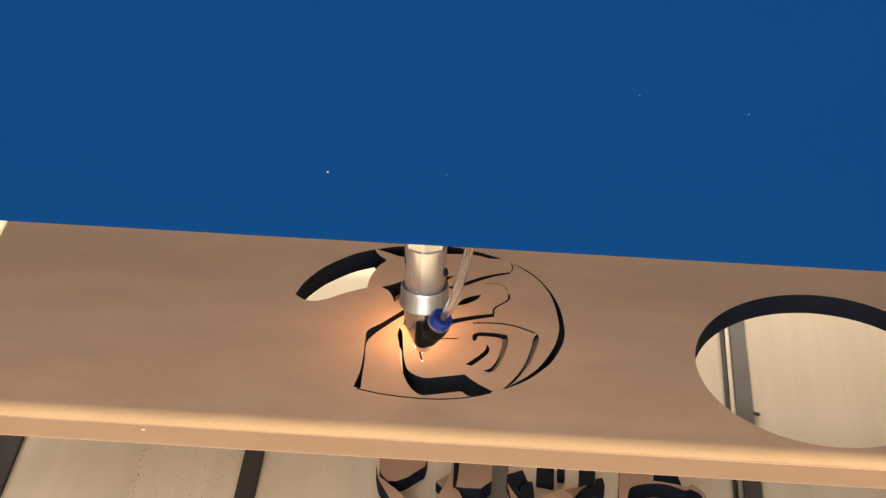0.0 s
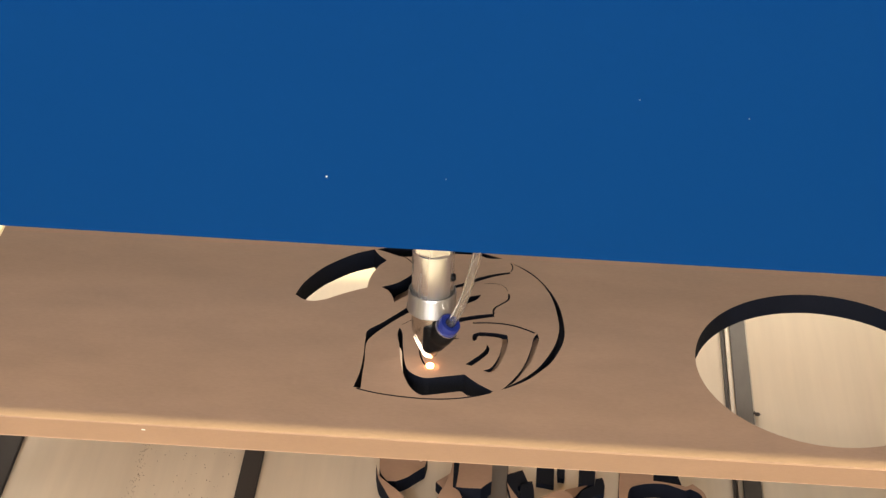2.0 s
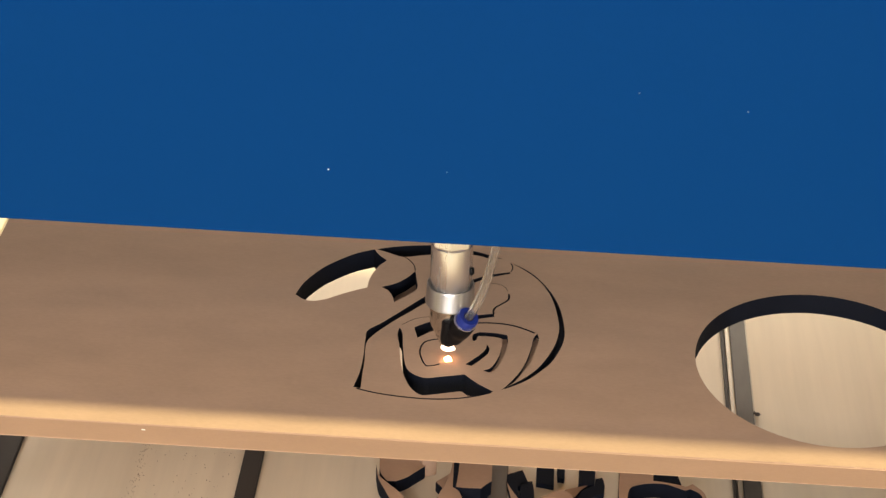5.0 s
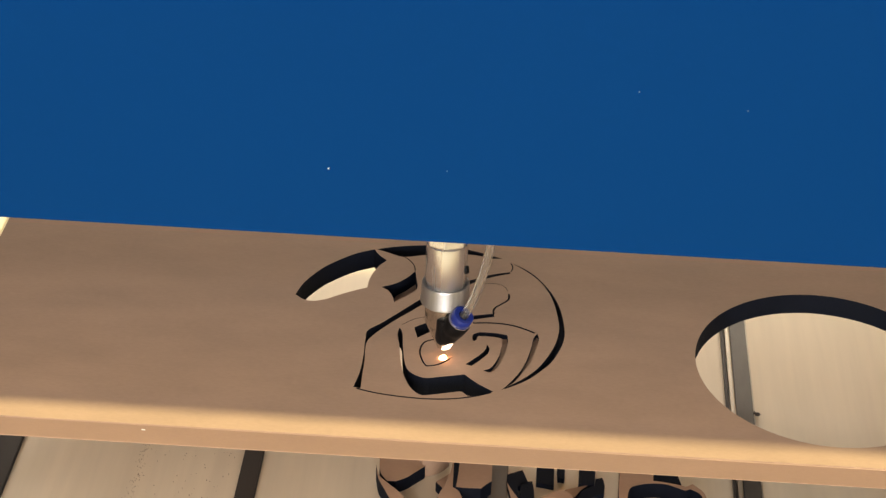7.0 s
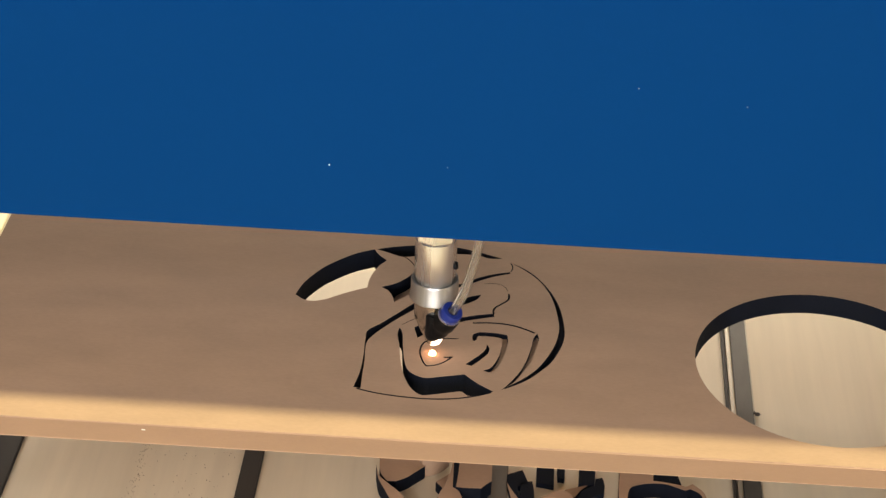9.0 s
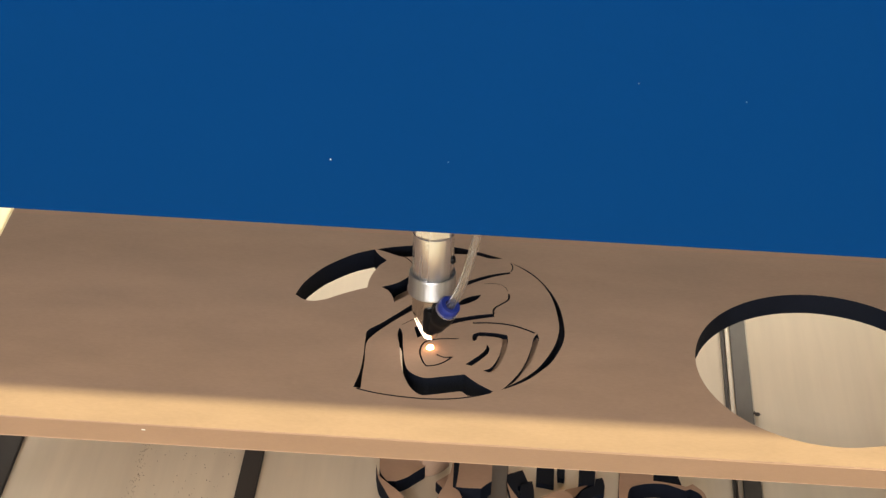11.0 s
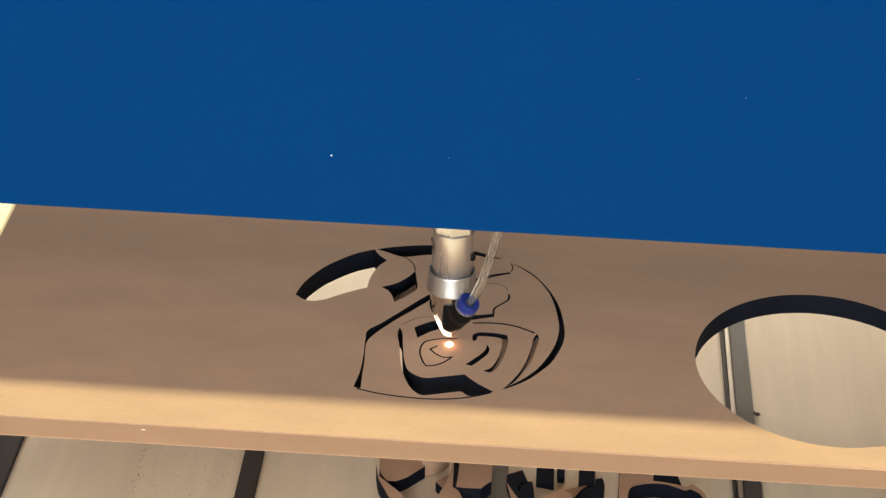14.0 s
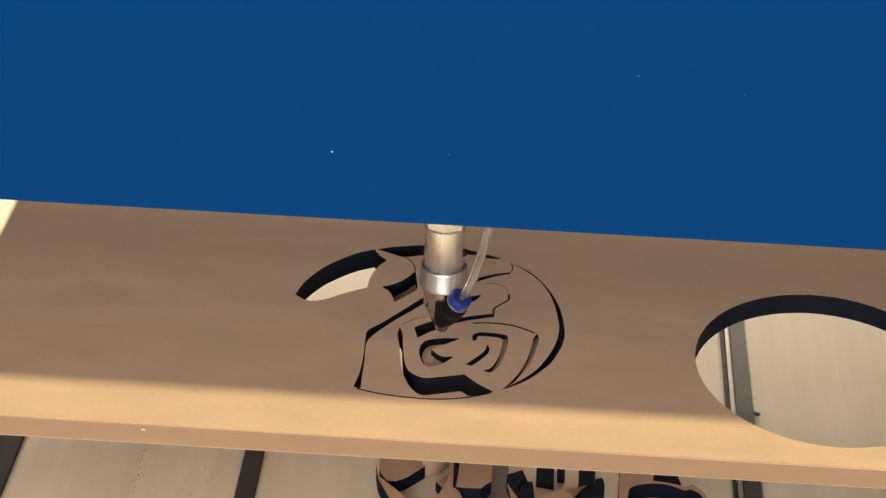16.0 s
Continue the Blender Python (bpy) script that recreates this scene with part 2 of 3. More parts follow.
for bx, m in ((-0.58, BAR), (-0.2645, BAR), (-0.415, BAR), (-0.2535, BAR), (-0.0915, BAR), (0.0715, BAR_GREY), (0.40, BAR), (0.56, BAR)):
    bed_part("support_bar", bx - 0.0065, bx + 0.0065, -0.50, 0.95, TRAY_Z, TRAY_Z + BAR_H, m, 0.0008)
for nm, a, b, h, m in (("support_bar", -0.0045, 0.0072, BAR_H, BAR_WORN), ("bright_strip", 0.0074, 0.0082, 0.0025, ZINC), ("bright_strip", -0.0085, -0.0060, 0.005, ZINC), ("gap_strip", -0.0115, -0.0092, 0.004, BAR)):
    ob = part(nm, box(a, b, -0.48, 0.93, 0, h, 0.0006), m, bed)
    ob.matrix_basis = pose(0.2378, -0.013, TRAY_Z + up, 0, 0, -0.9)

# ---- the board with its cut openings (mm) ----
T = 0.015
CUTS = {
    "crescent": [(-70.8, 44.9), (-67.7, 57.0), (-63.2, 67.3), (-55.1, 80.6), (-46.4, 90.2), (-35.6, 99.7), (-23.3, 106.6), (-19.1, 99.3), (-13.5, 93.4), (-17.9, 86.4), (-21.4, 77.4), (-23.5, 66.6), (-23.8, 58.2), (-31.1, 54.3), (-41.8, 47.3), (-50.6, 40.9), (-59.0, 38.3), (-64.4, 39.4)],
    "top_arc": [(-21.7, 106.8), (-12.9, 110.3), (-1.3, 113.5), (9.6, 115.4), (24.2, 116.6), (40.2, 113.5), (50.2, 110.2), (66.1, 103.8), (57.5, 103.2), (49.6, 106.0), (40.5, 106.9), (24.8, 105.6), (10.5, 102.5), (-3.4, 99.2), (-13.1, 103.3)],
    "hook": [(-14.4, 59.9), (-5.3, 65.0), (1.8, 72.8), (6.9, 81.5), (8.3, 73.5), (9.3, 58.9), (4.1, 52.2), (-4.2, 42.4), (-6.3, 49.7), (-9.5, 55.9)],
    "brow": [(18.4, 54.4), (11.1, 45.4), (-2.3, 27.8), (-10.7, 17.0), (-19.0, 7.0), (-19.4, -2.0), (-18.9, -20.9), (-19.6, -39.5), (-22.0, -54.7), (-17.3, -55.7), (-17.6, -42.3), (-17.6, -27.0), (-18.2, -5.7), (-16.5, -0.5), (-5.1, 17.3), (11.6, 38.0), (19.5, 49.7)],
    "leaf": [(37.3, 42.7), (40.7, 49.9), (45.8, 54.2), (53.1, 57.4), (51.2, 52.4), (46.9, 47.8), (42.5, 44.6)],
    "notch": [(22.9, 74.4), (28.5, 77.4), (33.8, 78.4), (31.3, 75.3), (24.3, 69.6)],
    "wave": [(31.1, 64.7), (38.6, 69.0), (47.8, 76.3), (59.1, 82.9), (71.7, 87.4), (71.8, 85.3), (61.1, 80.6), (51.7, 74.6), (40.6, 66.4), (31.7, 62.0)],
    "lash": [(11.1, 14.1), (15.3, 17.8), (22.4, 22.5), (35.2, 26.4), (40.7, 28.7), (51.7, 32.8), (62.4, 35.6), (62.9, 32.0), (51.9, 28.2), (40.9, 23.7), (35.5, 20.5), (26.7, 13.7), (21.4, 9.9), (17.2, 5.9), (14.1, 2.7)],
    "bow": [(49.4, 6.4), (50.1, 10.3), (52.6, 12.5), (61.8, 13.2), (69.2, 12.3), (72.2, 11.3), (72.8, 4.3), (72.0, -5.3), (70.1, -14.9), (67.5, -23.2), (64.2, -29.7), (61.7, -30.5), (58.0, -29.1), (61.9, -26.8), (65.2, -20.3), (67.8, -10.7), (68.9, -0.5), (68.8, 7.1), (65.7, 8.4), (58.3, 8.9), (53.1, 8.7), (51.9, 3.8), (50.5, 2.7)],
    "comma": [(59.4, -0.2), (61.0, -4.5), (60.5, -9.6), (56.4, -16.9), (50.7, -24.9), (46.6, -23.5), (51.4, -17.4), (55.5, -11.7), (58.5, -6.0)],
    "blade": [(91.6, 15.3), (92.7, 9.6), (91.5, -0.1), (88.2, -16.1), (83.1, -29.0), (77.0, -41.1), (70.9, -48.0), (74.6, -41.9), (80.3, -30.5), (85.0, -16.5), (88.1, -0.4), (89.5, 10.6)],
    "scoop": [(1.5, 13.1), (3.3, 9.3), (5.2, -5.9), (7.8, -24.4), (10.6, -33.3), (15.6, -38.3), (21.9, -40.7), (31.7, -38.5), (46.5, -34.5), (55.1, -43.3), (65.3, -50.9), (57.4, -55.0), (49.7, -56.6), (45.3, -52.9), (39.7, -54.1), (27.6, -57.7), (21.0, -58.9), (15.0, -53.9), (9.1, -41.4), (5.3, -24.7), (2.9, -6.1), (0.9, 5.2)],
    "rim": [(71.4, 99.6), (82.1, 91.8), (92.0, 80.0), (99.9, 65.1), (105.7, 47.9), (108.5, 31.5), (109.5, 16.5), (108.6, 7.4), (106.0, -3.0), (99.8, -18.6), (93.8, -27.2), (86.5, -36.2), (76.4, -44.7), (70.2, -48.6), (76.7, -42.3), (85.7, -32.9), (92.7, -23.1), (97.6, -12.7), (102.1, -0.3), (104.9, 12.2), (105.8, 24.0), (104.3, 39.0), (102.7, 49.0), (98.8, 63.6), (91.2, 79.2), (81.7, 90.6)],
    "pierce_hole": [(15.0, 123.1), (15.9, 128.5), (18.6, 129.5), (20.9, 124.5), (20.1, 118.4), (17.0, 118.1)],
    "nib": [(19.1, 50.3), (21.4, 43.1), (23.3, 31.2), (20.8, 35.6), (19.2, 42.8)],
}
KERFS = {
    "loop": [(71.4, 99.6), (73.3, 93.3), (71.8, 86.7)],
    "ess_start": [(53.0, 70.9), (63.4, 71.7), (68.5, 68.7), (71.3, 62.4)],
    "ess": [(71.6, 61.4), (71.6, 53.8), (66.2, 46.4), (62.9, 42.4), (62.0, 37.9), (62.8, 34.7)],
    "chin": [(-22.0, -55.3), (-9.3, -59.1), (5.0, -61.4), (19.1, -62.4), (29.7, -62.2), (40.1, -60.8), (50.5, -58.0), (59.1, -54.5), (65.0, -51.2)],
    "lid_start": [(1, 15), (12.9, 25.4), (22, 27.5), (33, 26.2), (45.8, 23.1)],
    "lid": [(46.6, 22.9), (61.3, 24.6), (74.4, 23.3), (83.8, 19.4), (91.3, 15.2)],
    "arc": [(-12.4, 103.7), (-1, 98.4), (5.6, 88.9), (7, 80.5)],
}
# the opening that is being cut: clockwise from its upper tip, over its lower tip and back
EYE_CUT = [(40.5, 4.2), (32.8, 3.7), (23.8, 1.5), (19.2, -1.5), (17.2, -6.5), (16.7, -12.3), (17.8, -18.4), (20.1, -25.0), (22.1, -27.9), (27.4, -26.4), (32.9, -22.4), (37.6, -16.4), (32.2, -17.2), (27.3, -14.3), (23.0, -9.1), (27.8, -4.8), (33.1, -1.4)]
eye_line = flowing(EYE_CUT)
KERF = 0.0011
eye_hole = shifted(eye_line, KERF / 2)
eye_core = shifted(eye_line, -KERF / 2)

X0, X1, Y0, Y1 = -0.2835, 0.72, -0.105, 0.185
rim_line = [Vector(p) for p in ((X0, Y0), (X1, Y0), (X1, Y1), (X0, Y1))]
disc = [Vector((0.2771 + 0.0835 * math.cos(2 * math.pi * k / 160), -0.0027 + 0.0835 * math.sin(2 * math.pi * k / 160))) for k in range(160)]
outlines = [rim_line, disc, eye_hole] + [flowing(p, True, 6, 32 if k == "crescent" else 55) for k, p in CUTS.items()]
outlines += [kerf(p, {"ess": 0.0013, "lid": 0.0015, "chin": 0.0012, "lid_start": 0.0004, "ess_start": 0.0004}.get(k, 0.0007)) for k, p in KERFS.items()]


def board_edge(x, y):
    return 1 if x < X0 + 1e-4 or x > X1 - 1e-4 or y < Y0 + 1e-4 or y > Y1 - 1e-4 else 2


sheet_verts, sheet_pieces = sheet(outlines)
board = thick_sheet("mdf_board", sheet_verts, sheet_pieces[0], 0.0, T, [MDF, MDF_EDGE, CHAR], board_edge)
bm = bmesh.new()
bm.from_mesh(board.data)
front = [e for e in bm.edges if all(abs(v.co.y - Y0) < 1e-6 for v in e.verts) and abs(e.verts[0].co.z - e.verts[1].co.z) < 1e-6 and e.calc_length() > 0.01]
bmesh.ops.bevel(bm, geom=front, offset=0.0009, segments=3, affect="EDGES", clamp_overlap=False)
bm.to_mesh(board.data)
bm.free()
for piece in sheet_pieces[1:]:
    if sum(abs((sheet_verts[t[1]] - sheet_verts[t[0]]).cross(sheet_verts[t[2]] - sheet_verts[t[0]])) / 2 for t in piece) > 6e-6:
        tagged(thick_sheet("cut_piece", sheet_verts, piece, -0.0004, T, [MDF, MDF_EDGE, CHAR], board_edge), "loose tan MDF piece still lying in the cut board", "offcut", "pieces cut loose in the board")
tagged(board, "tan MDF board with round opening and laser-cut curved slots", "board")


def support_block(x, y):
    ob = new("support_block")
    ob.location = (x, y, TRAY_Z)
    part("foot", box(-0.012, 0.012, -0.02, 0.02, 0, 0.006, 0.001), BAR, ob)
    part("post", box(-0.006, 0.006, -0.012, 0.012, 0.006, -T - TRAY_Z, 0.001), BAR, ob)
    return tagged(ob, "dark steel support block under the board", "support", "supports under the board")


for sx, sy in ((-0.272, -0.085), (-0.12, 0.170), (0.65, -0.085), (0.65, 0.170)):
    support_block(sx, sy)

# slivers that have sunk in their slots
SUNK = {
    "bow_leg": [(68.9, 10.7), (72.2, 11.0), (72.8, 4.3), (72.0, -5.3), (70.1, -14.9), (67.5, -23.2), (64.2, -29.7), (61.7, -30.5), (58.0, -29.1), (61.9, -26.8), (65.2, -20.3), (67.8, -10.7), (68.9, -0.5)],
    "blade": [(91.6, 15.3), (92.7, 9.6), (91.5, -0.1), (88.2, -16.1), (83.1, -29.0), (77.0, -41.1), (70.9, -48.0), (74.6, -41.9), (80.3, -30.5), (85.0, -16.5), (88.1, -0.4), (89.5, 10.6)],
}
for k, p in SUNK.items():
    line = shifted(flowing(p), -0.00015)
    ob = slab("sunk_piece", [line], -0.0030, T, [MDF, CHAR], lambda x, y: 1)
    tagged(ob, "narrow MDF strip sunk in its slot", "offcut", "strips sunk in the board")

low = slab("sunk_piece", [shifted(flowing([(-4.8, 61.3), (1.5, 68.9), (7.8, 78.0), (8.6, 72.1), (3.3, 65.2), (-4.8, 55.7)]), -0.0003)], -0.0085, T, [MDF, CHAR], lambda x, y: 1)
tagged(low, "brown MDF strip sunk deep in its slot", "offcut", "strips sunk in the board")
# black strip added to hide the pale tray and keep this cut dark
dark_fill = slab("sunk_piece", [flowing([(105.7, 47.9), (108.5, 31.5), (109.5, 16.5), (108.6, 7.4), (106.0, -3.0), (99.8, -18.6), (93.8, -27.2), (92.7, -23.1), (97.6, -12.7), (102.1, -0.3), (104.9, 12.2), (105.8, 24.0), (104.3, 39.0)])], -0.0045, T - 0.003, [CHAR, CHAR], lambda x, y: 1)
tagged(dark_fill, "dark strip added low in the curved cut to keep it black", "offcut", "strips sunk in the board")

# a pale chip on the board's front edge
part("edge_chip", box(-0.1456, -0.1428, Y0 - 0.0004, Y0 + 0.0004, -0.0047, -0.0039, 0.0003), CEIL, board, "pale chip in the edge")

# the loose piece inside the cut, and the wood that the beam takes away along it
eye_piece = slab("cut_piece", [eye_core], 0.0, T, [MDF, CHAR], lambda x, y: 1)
tagged(eye_piece, "crescent MDF offcut dropping out of the board", "offcut")
n_eye = len(eye_line)
PER = 6
stage = {6: -0.6, 7: 1.6, 10: 5.6, 13: 10.7, 16: 15.35}


def cut_time(i):
    """When the beam passes corner i / PER of the cut."""
    s = i / PER
    ks = sorted(stage)
    for a, b in zip(ks, ks[1:]):
        if s <= b:
            return stage[a] + (stage[b] - stage[a]) * (s - a) / (b - a)
    return 15.35


chips = []
step = 3
for i in range(6 * PER + 3, n_eye, step):
    ids = [(i + k) % n_eye for k in range(step + 1)]
    bm = bmesh.new()
    ring_top = [eye_hole[k] for k in ids] + [eye_core[k] for k in reversed(ids)]
    lo = [bm.verts.new((p.x, p.y, -T)) for p in ring_top]
    hi = [bm.verts.new((p.x, p.y, 0)) for p in ring_top]
    m = len(ring_top)
    bm.faces.new(hi)
    bm.faces.new(lo[::-1])
    for k in range(m):
        bm.faces.new((lo[k], lo[(k + 1) % m], hi[(k + 1) % m], hi[k]))
    ob = link_mesh("wood_chip", bm, MDF)
    tagged(ob, "thin MDF sliver burnt out along the cut", "chip", "slivers along the cut")
    chips.append((ob, cut_time(i + step / 2)))


# ---- offcuts lying on the tray under the board (mm) ----
def offcut(label, outline, hole=None, dark=False, sharp=55, thick=T):
    lines = [flowing(outline, sharp=sharp)] + ([flowing(hole)] if hole else [])
    ob = slab("offcut", lines, TRAY_Z + thick, thick, [CHAR if dark else MDF, CHAR], lambda x, y: 1)
    return tagged(ob, label, "offcut", "offcuts on the tray")


offcut("curved tan MDF wedge with charred edge", [(-7.3, -21.8), (24.3, -18.7), (23.1, -29.5), (17.3, -36.0), (11.5, -42.4), (5.2, -46.5), (-0.4, -46.5), (-5.0, -39.4)], None, False, 30, 0.01)
offcut("slim sickle-shaped MDF offcut with charred edge", [(-8.6, -33.4), (-5.4, -44.2), (-0.4, -50.1), (7.2, -57.9), (14.1, -67.4), (15.4, -75.1), (7.5, -75.9), (2.3, -65.2), (-2.2, -55.4), (-5.8, -47.7)], None, False, 40, 0.012)
offcut("horn-shaped MDF offcut with charred edge", [(42.8, -23.6), (42.5, -51.1), (46.3, -54.1), (49.3, -62.9), (51.2, -71.7), (30.8, -73.6), (33.0, -63.3), (36.3, -51.7), (39.0, -42.2), (40.7, -32.7), (41.0, -23.8)], None, False, 40, 0.012)
offcut("small three-cornered MDF offcut with charred edge", [(31.1, -42.1), (40.1, -32.5), (35.8, -48.0)], None, False, 30, 0.008)
offcut("square tan MDF offcut with charred edge", [(46.0, -21.6), (67.2, -19.5), (67.4, -45.3), (63.9, -49.1), (60.8, -53.4), (51.3, -53.8), (44.7, -53.3), (45.5, -40.5)], None, False, 25, 0.014)
offcut("narrow MDF strip charred black", [(41.9, -20.8), (45.6, -20.4), (45.1, -39.3), (44.3, -51.5), (42.6, -51.1)], None, True, 30, 0.013)
offcut("small MDF offcut charred black, lying on the tray", [(77.5, -25.0), (87.4, -19.3), (91.1, -31.3), (84.9, -37.2), (86.3, -49.7), (81.3, -41.0), (77.3, -30.9)], None, True, 25, 0.004)
offcut("small MDF offcut charred black, lying on the tray", [(86.3, -32.4), (94.0, -30.4), (95.3, -39.6), (95.7, -57.8), (87.3, -58.6), (86.1, -40.5)], None, True, 25, 0.004)
offcut("small MDF offcut charred black, lying on the tray", [(96.7, -14.8), (108.3, -14.3), (108.2, -33.7), (96.6, -31.4)], None, True, 25, 0.004)
offcut("small MDF offcut charred black, lying on the tray", [(110.2, -15.3), (115.5, -16.0), (115.1, -26.0), (110.7, -25.3)], None, True, 25, 0.004)
offcut("small MDF offcut charred black, lying on the tray", [(124.8, -15.0), (135.7, -14.6), (134.8, -30.0), (124.4, -30.4)], None, True, 25, 0.004)
offcut("small MDF offcut charred black, lying on the tray", [(135.6, -24.0), (140.1, -22.4), (141.5, -30.5), (141.0, -38.6), (134.0, -42.2), (128.4, -49.0), (121.1, -49.7), (126.6, -37.1), (134.8, -30.5)], None, True, 25, 0.004)
offcut("thin tan MDF sliver leaning on a charred offcut", [(77.0, -32.1), (81.3, -41.5), (86.2, -50.2), (80.9, -51.3)], None, False, 30, 0.004)
offcut("rounded tan MDF offcut with charred edge", [(97.0, -58.3), (106.0, -51.1), (112.5, -47.1), (116.2, -48.4), (121.0, -55.4), (121.0, -64.9), (97.2, -67.2)], None, False, 40, 0.012)
offcut("narrow MDF strip charred black", [(173.3, -20.8), (188.2, -20.5), (190.9, -33.1), (181.5, -31.4), (173.0, -30.2)], None, True, 25, 0.011)
offcut("ring-shaped tan MDF offcut with charred inner edge", [(151.4, -19.4), (173.0, -18.5), (172.5, -32.0), (181.3, -33.2), (190.7, -35.2), (193.6, -36.3), (198.2, -33.0), (205.4, -42.1), (206.4, -56.7), (206.8, -73.2), (151.0, -78.6), (149.9, -62.1), (149.8, -44.0)], [(156.0, -45.7), (158.0, -40.4), (164.6, -36.8), (172.0, -35.0), (181.2, -35.2), (188.4, -38.0), (193.1, -40.1), (196.5, -38.3), (202.8, -43.5), (203.5, -56.9), (197.7, -69.7), (157.5, -73.6), (155.6, -61.6)], False, 40, 0.012)
# its top takes the darker brown of the board's edge
brown = slab("offcut", [flowing([(115.6, -35.8), (131.5, -29.1), (126.0, -35.4), (122.3, -42.7), (120.1, -41.7)], sharp=30)], TRAY_Z + 0.003, 0.003, [MDF_EDGE, CHAR], lambda x, y: 1)
tagged(brown, "three-cornered brown MDF offcut", "offcut", "offcuts on the tray")

# crumbs of burnt dust on the tray and a blackened screw beside the bar
rng = random.Random(4)
bm = bmesh.new()
for k in range(230):
    cx = rng.choice((-0.166, -0.164, rng.uniform(-0.16, -0.10)))
    c = Vector((cx + rng.gauss(0, 0.0017), rng.uniform(-0.10, 0.0), TRAY_Z + 0.0003))
    bmesh.ops.create_icosphere(bm, subdivisions=1, radius=rng.uniform(0.00015, 0.00042), matrix=Matrix.Translation(c) @ Matrix.Diagonal((1, 1.4, 0.5, 1)))
tagged(link_mesh("dust_crumbs", bm, DUST), "dark burnt dust crumbs scattered on the tray", "dust", "", "stuff")
screw = tagged(new("screw"), "small blackened screw lying on the tray", "screw")
screw.matrix_world = pose(0.247, 0.061, TRAY_Z + 0.0018, 90, 0, 80)
part("shank", lathe([(0, 0), (0.0013, 0), (0.0013, 0.003), (0, 0.004)], 12), BAR, screw)
part("head", lathe([(0, -0.001), (0.0018, -0.001), (0.0018, 0.0), (0, 0.0)], 12), BAR, screw)

# ---- the gantry: origin under the cover's lower front edge ----
gantry = tagged(new("gantry"), "blue powder-coated steel gantry cover over the board", "gantry")
GZ, GT, GD = 0.115, 0.402, 0.25
part("front_panel", box(-0.795, 0.795, 0, 0.0015, GZ, GT, 0.0006), BLUE, gantry)
part("bottom_flange", box(-0.795, 0.795, 0.0015, 0.014, GZ, GZ + 0.0015, 0.0005), BLUE, gantry)
part("top_panel", box(-0.795, 0.795, 0.0015, GD, GT - 0.0015, GT, 0.0005), BLUE, gantry)
# unseen back of the cover; its lower edge sets how much rear light enters
part("back_panel", box(-0.795, 0.795, GD, GD + 0.0015, 0.095, GT, 0.0005), BLUE, gantry)
part("beam", box(-0.795, 0.795, 0.075, 0.135, 0.17, 0.25, 0.003), ZINC, gantry, "aluminium guide beam")
for s in (-1, 1):
    part("end_plate", box(min(s * 0.795, s * 0.85), max(s * 0.795, s * 0.85), -0.01, GD + 0.01, 0.10, GT, 0.003), BLUE, gantry)
    part("carriage", box(min(s * 0.812, s * 0.848), max(s * 0.812, s * 0.848), 0.02, 0.14, 0.075, 0.10, 0.002), ZINC, gantry)
for sx, sz, r in ((-0.0362, 0.161, 0.00055), (0.137, 0.221, 0.0005), (0.198, 0.213, 0.0005), (0.032, 0.1636, 0.0004)):
    part("paint_speck", lathe([(0, -0.0006), (r, -0.0003), (r, 0.0002), (0, 0.0002)], 10, Matrix.Translation((sx, 0, sz)) @ pose(0, 0, 0, -90)), SPECK if r > 0.00052 else SPECK_DIM, gantry, "small pale speck")

# ---- the laser head: origin where the beam meets the board ----
head = tagged(new("laser_head"), "silver laser head with black air fitting and clear hose", "laser head")
R_T, R_C = 0.0130, 0.0151
part("nozzle_cone", lathe([(0.0016, 0.0090), (0.0032, 0.0087), (0.0042, 0.0098), (0.0121, 0.0290), (0.0124, 0.0302), (0.0124, 0.0455), (0.0016, 0.0455), (0.0016, 0.0090)]), STEEL_DARK, head, "tapered steel nozzle", True)
part("collar", lathe([(0.0110, 0.0450), (R_C + 0.0001, 0.0450), (R_C + 0.0006, 0.0456), (R_C + 0.0006, 0.0463), (R_C, 0.0474), (R_C - 0.0002, 0.0578), (R_C - 0.0007, 0.0588), (0.0134, 0.0588), (0.0134, 0.0580), (0.0110, 0.0580), (0.0110, 0.0450)]), COLLAR, head, "", True)
part("lens_tube", lathe([(0.0110, 0.0570), (R_T - 0.0010, 0.0575), (R_T, 0.0592), (R_T, 0.0885), (R_T - 0.0006, 0.0892), (0.0110, 0.0892), (0.0110, 0.0570)]), STEEL, head, "", True)
part("hex_nut", lathe([(0.0108, 0.0892), (0.0138, 0.0892), (0.0147, 0.0908), (0.0147, 0.1120), (0.0108, 0.1120), (0.0108, 0.0892)], 8), STEEL, head)
part("upper_tube", lathe([(0, 0.1120), (R_T, 0.1120), (R_T, 0.20), (0, 0.20)], 48), STEEL, head, "", True)
part("set_screw", lathe([(0, 0), (0.0027, 0), (0.0027, 0.0020), (0.0018, 0.0030), (0, 0.0030)], 20, Matrix.Translation((0.0112, -0.003, 0.0700)) @ pose(0, 0, 0, 0, 80)), BLACK, head, "dark set screw", True)
part("carriage_plate", box(-0.035, 0.035, 0.012, 0.030, 0.135, 0.245, 0.002), ZINC, head)

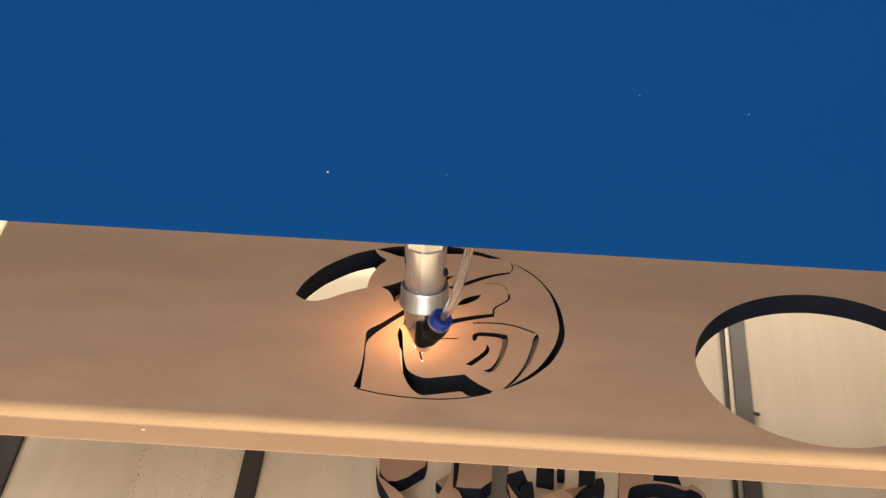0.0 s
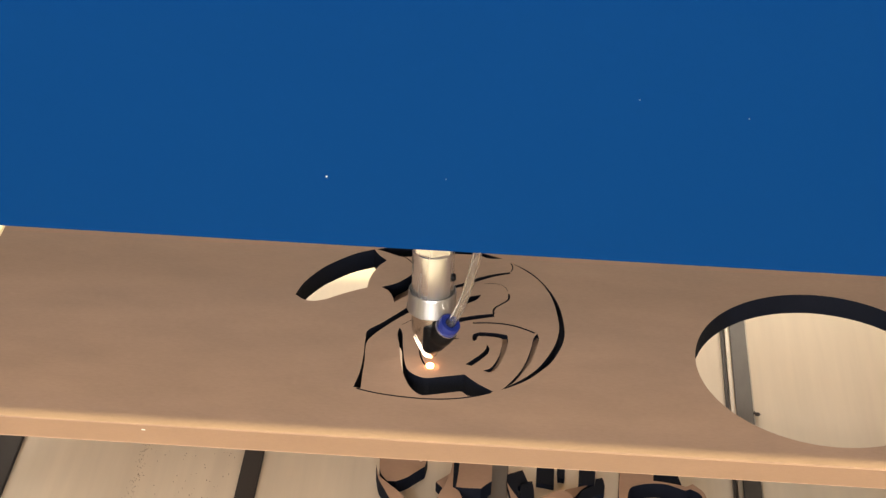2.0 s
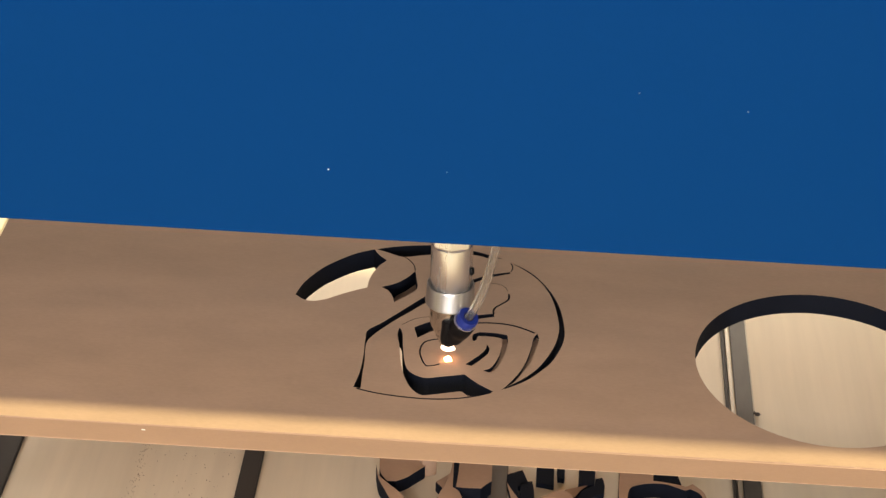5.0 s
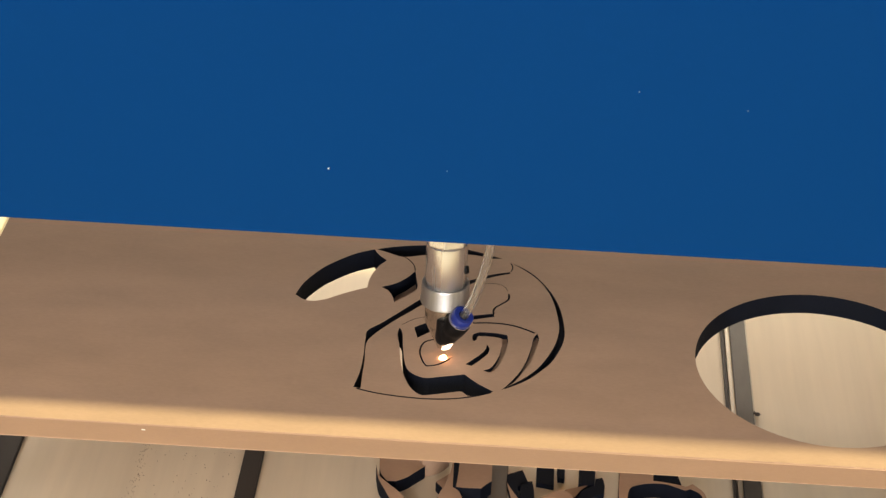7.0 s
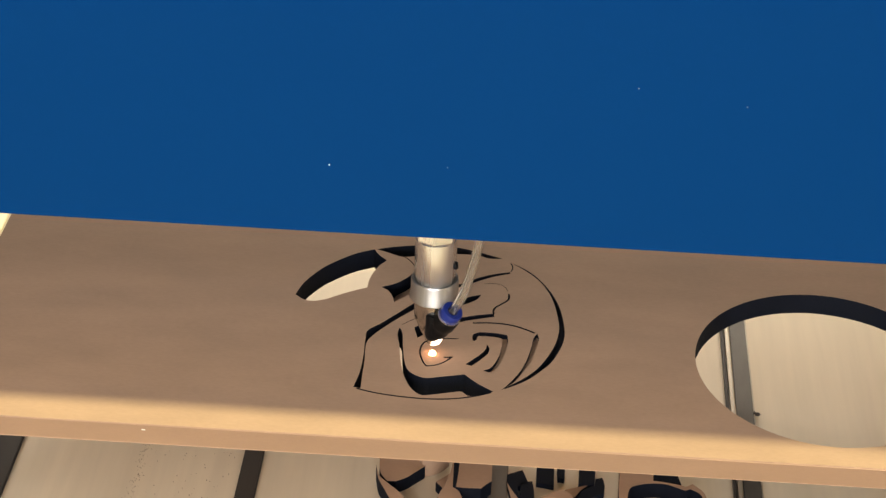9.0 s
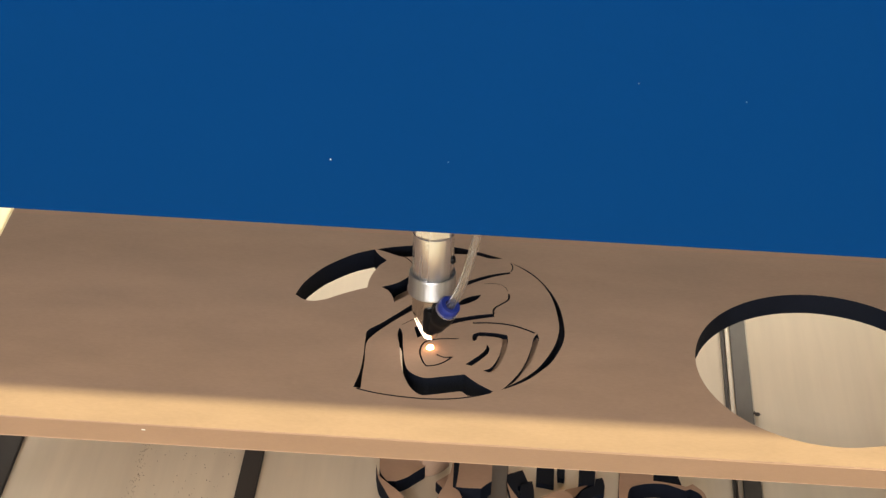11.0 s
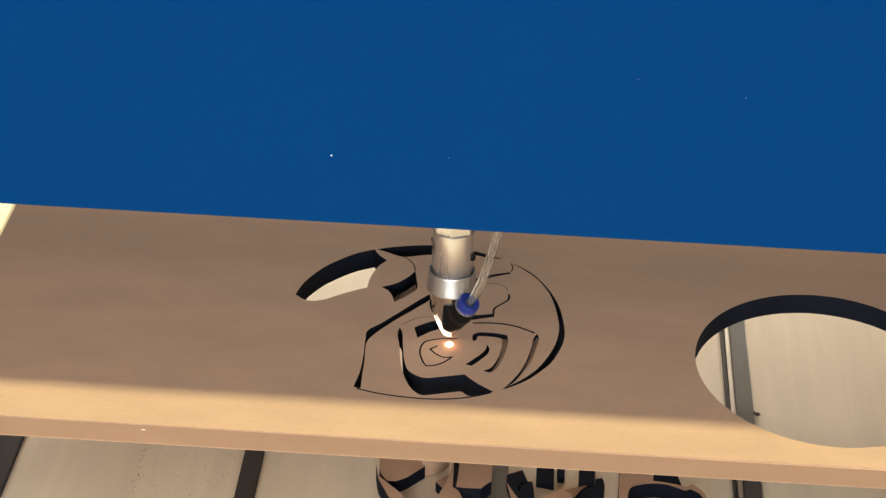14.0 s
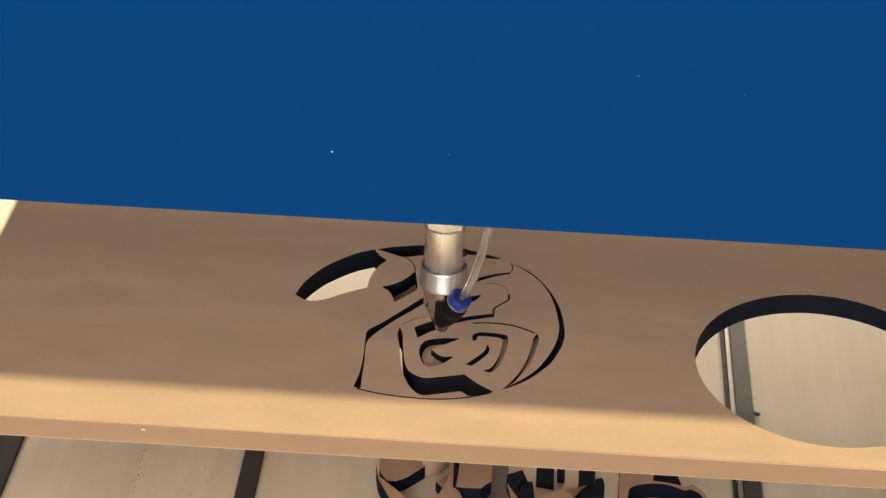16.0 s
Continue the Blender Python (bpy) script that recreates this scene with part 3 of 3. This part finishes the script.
A, B = Vector((0.0037, -0.0100, 0.0262)), Vector((0.0118, -0.0165, 0.0440))
axis = (B - A).normalized()
L = (B - A).length
aim = Matrix.Translation(A) @ axis.to_track_quat("Z", "Y").to_matrix().to_4x4()
fitting = part("air_fitting", lathe([(0, -0.003), (0.0050, -0.003), (0.0062, -0.0020), (0.0068, 0.003), (0.0069, 0.006), (0.0075, 0.0070), (0.0077, 0.010), (0.0078, L - 0.0055), (0.0074, L - 0.0045), (0, L - 0.0045)], 40, aim), BLACK, head, "black push-in air fitting", True)
part("elbow_base", lathe([(0, -0.0104), (0.0034, -0.0104), (0.0046, -0.0092), (0.0053, -0.0060), (0.0057, 0.0080), (0.0050, 0.0098), (0, 0.0104)], 32, Matrix.Translation((0.0006, -0.0095, 0.0287)) @ pose(0, 0, 0, 6, 4)), BLACK, fitting, "rounded black elbow screwed into the nozzle", True)
part("steel_band", lathe([(0.0050, L - 0.0052), (0.00735, L - 0.0052), (0.00735, L - 0.0036), (0.0050, L - 0.0036), (0.0050, L - 0.0052)], 40, aim), STEEL, fitting, "thin bright steel band", True)
part("release_ring", lathe([(0.0030, L - 0.004), (0.0062, L - 0.004), (0.0067, L - 0.003), (0.0069, L + 0.0012), (0.0062, L + 0.0024), (0.0034, L + 0.0022), (0.0030, L - 0.004)], 40, aim), RING_BLUE, fitting, "blue release ring", True)
hose_line = []
H0, H1, H2, H3 = B - axis * 0.004, B + axis * 0.016 + Vector((0.002, 0.001, 0)), Vector((0.0285, -0.013, 0.085)), Vector((0.0335, 0.004, 0.150))
for k in range(25):
    s = k / 24
    hose_line.append(H0 * (1 - s) ** 3 + H1 * 3 * s * (1 - s) ** 2 + H2 * 3 * s * s * (1 - s) + H3 * s**3)
part("air_hose", hollow(hose_line, 0.0029, 0.0019), HOSE, head, "clear plastic air hose", True)


def teardrop(r, h):
    """A small licking flame: round below, drawn out to a point above."""
    prof = [(0, -0.45 * r)] + [(r * math.sin(a) * (1 - 0.25 * a / math.pi), -0.45 * r * math.cos(a) + (h * (a / math.pi) ** 2.2)) for a in (0.5, 0.9, 1.3, 1.7, 2.1, 2.5, 2.8)] + [(0, h + 0.45 * r)]
    bm = lathe(prof, 20)
    for v in bm.verts:
        n = noise.noise(v.co * 900)
        v.co += Vector((n, noise.noise(v.co * 700 + Vector((3, 1, 7))), 0)) * r * 0.22
    return bm


flame = part("flame", teardrop(0.0026, 0.0012), FLAME, head, "small bright orange cutting flame", True)


def glint_shell():
    """A glowing shell up one side of the tapered nozzle, for reflected flame."""
    bm = bmesh.new()
    rows, n = [], 9
    for i in range(n):
        s = i / (n - 1)
        z, r = 0.0098 + 0.0172 * s, 0.0045 + 0.0074 * s
        half = radians(66 * (1 - s) ** 2.2 + 2.0)
        rows.append([[bm.verts.new(((r + d) * math.cos(a * half), (r + d) * math.sin(a * half), z)) for a in (-1, -0.5, 0, 0.5, 1)] for d in (0.0002, 0.0005)])
    for p, q in zip(rows, rows[1:]):
        for d in (0, 1):
            for k in range(4):
                bm.faces.new((p[d][k], p[d][k + 1], q[d][k + 1], q[d][k]))
        for k in (0, 4):
            bm.faces.new((p[0][k], p[1][k], q[1][k], q[0][k]))
    for p in (rows[0], rows[-1]):
        for k in range(4):
            bm.faces.new((p[0][k], p[0][k + 1], p[1][k + 1], p[1][k]))
    return bm


glint = part("nozzle_glint", glint_shell(), GLINT, head, "thin glowing sliver in place of the nozzle's flame reflection", True)
flare = part("flare", teardrop(0.0070, 0.0075), FLARE, head, "bright burst of flame, at first a hidden glow behind the head", True)


# ---- what moves ----
def motions():
    spots = [(0.0, 19.1, -22.5), (0.5, 19.3, -25.6), (1.0, 20.3, -27.4), (1.5, 21.6, -28.0), (2.0, 24.2, -27.8), (2.5, 26.3, -27.4), (3.0, 28.2, -26.6),
             (3.5, 30.1, -25.1), (4.0, 31.6, -23.2), (4.8, 34.3, -20.5), (5.6, 36.6, -17.6), (6.0, 35.8, -18.0), (6.5, 34.0, -18.5), (7.0, 31.9, -18.4), (7.5, 30.0, -17.5), (8.0, 28.0, -16.6),
             (8.5, 26.4, -15.7), (9.0, 24.9, -14.2), (9.8, 23.2, -11.4), (10.6, 22.6, -9.0), (11.0, 23.0, -7.9), (11.5, 24.6, -7.0), (12.0, 27.0, -6.2), (12.5, 29.1, -5.6), (13.0, 31.1, -4.5), (13.5, 33.1, -3.7),
             (14.0, 35.0, -3.0), (14.5, 37.0, -1.9), (15.0, 38.6, -0.8), (15.5, 38.6, 1.4), (15.7, 37.6, 1.5), (15.8, 33.0, 1.5), (15.9, 30.0, 1.4), (16.0, 29.7, 1.3)]
    walk(head, [(t, pose(x / 1000, y / 1000, 0)) for t, x, y in spots])
    walk(gantry, [(t, pose(0, y / 1000 - 0.045, 0)) for t, x, y in spots])
    off = pose(0, 0, 0.030)
    walk(flame, [(0, pose(0, 0, -0.0022)), (1.2, pose(0, 0, -0.0022)), (1.5, pose(0, 0, 0)), (6.3, pose(0, 0, 0, 0, 0, 60)), (11.3, pose(0, 0, 0, 0, 0, 130)), (15.68, pose(0, 0, 0, 0, 0, 180)), (15.76, off), (16.0, off)])
    lit = [(0.0, 115), (1.0, 125), (1.5, 190), (2.0, 212), (4.3, 216), (5.0, 268), (5.7, 310), (6.2, 325), (8.0, 322), (9.2, 318), (9.9, 262), (10.7, 220), (11.3, 214), (13.5, 218), (15.6, 215)]
    walk(glint, [(t, pose(0, 0, 0, 0, 0, a)) for t, a in lit] + [(15.74, pose(0, 0, 0.150, 0, 0, 215)), (16.0, pose(0, 0, 0.150, 0, 0, 215))])
    # at first the flare sits unseen behind the head, added to glow on the board
    hid, back = pose(0, 0, 0.150), pose(-0.008, 0.031, 0.022)
    walk(flare, [(0, back), (1.1, back), (1.3, hid), (15.28, hid), (15.38, pose(0, 0, 0.001)), (15.56, pose(0, 0, 0.002, 0, 0, 40)), (15.66, hid), (16.0, hid)])
    for k, (ob, t) in enumerate(chips):
        down = pose(0, 0, TRAY_Z + T + 0.0004)
        rows = [(0.0, down), (16.0, down)] if t < 0 else [(0.0, pose(0, 0, 0)), (max(t - 0.05, 0.03), pose(0, 0, 0)), (t + 0.12, down), (16.0, down)]
        walk(ob, rows)
    walk(eye_piece, [(0.0, pose(0, 0, 0)), (15.55, pose(0, 0, 0)), (15.68, pose(0.0011, -0.0003, -0.0036, 0.4, 0.5)), (16.0, pose(0.0011, -0.0003, -0.0036, 0.4, 0.5))])


motions()
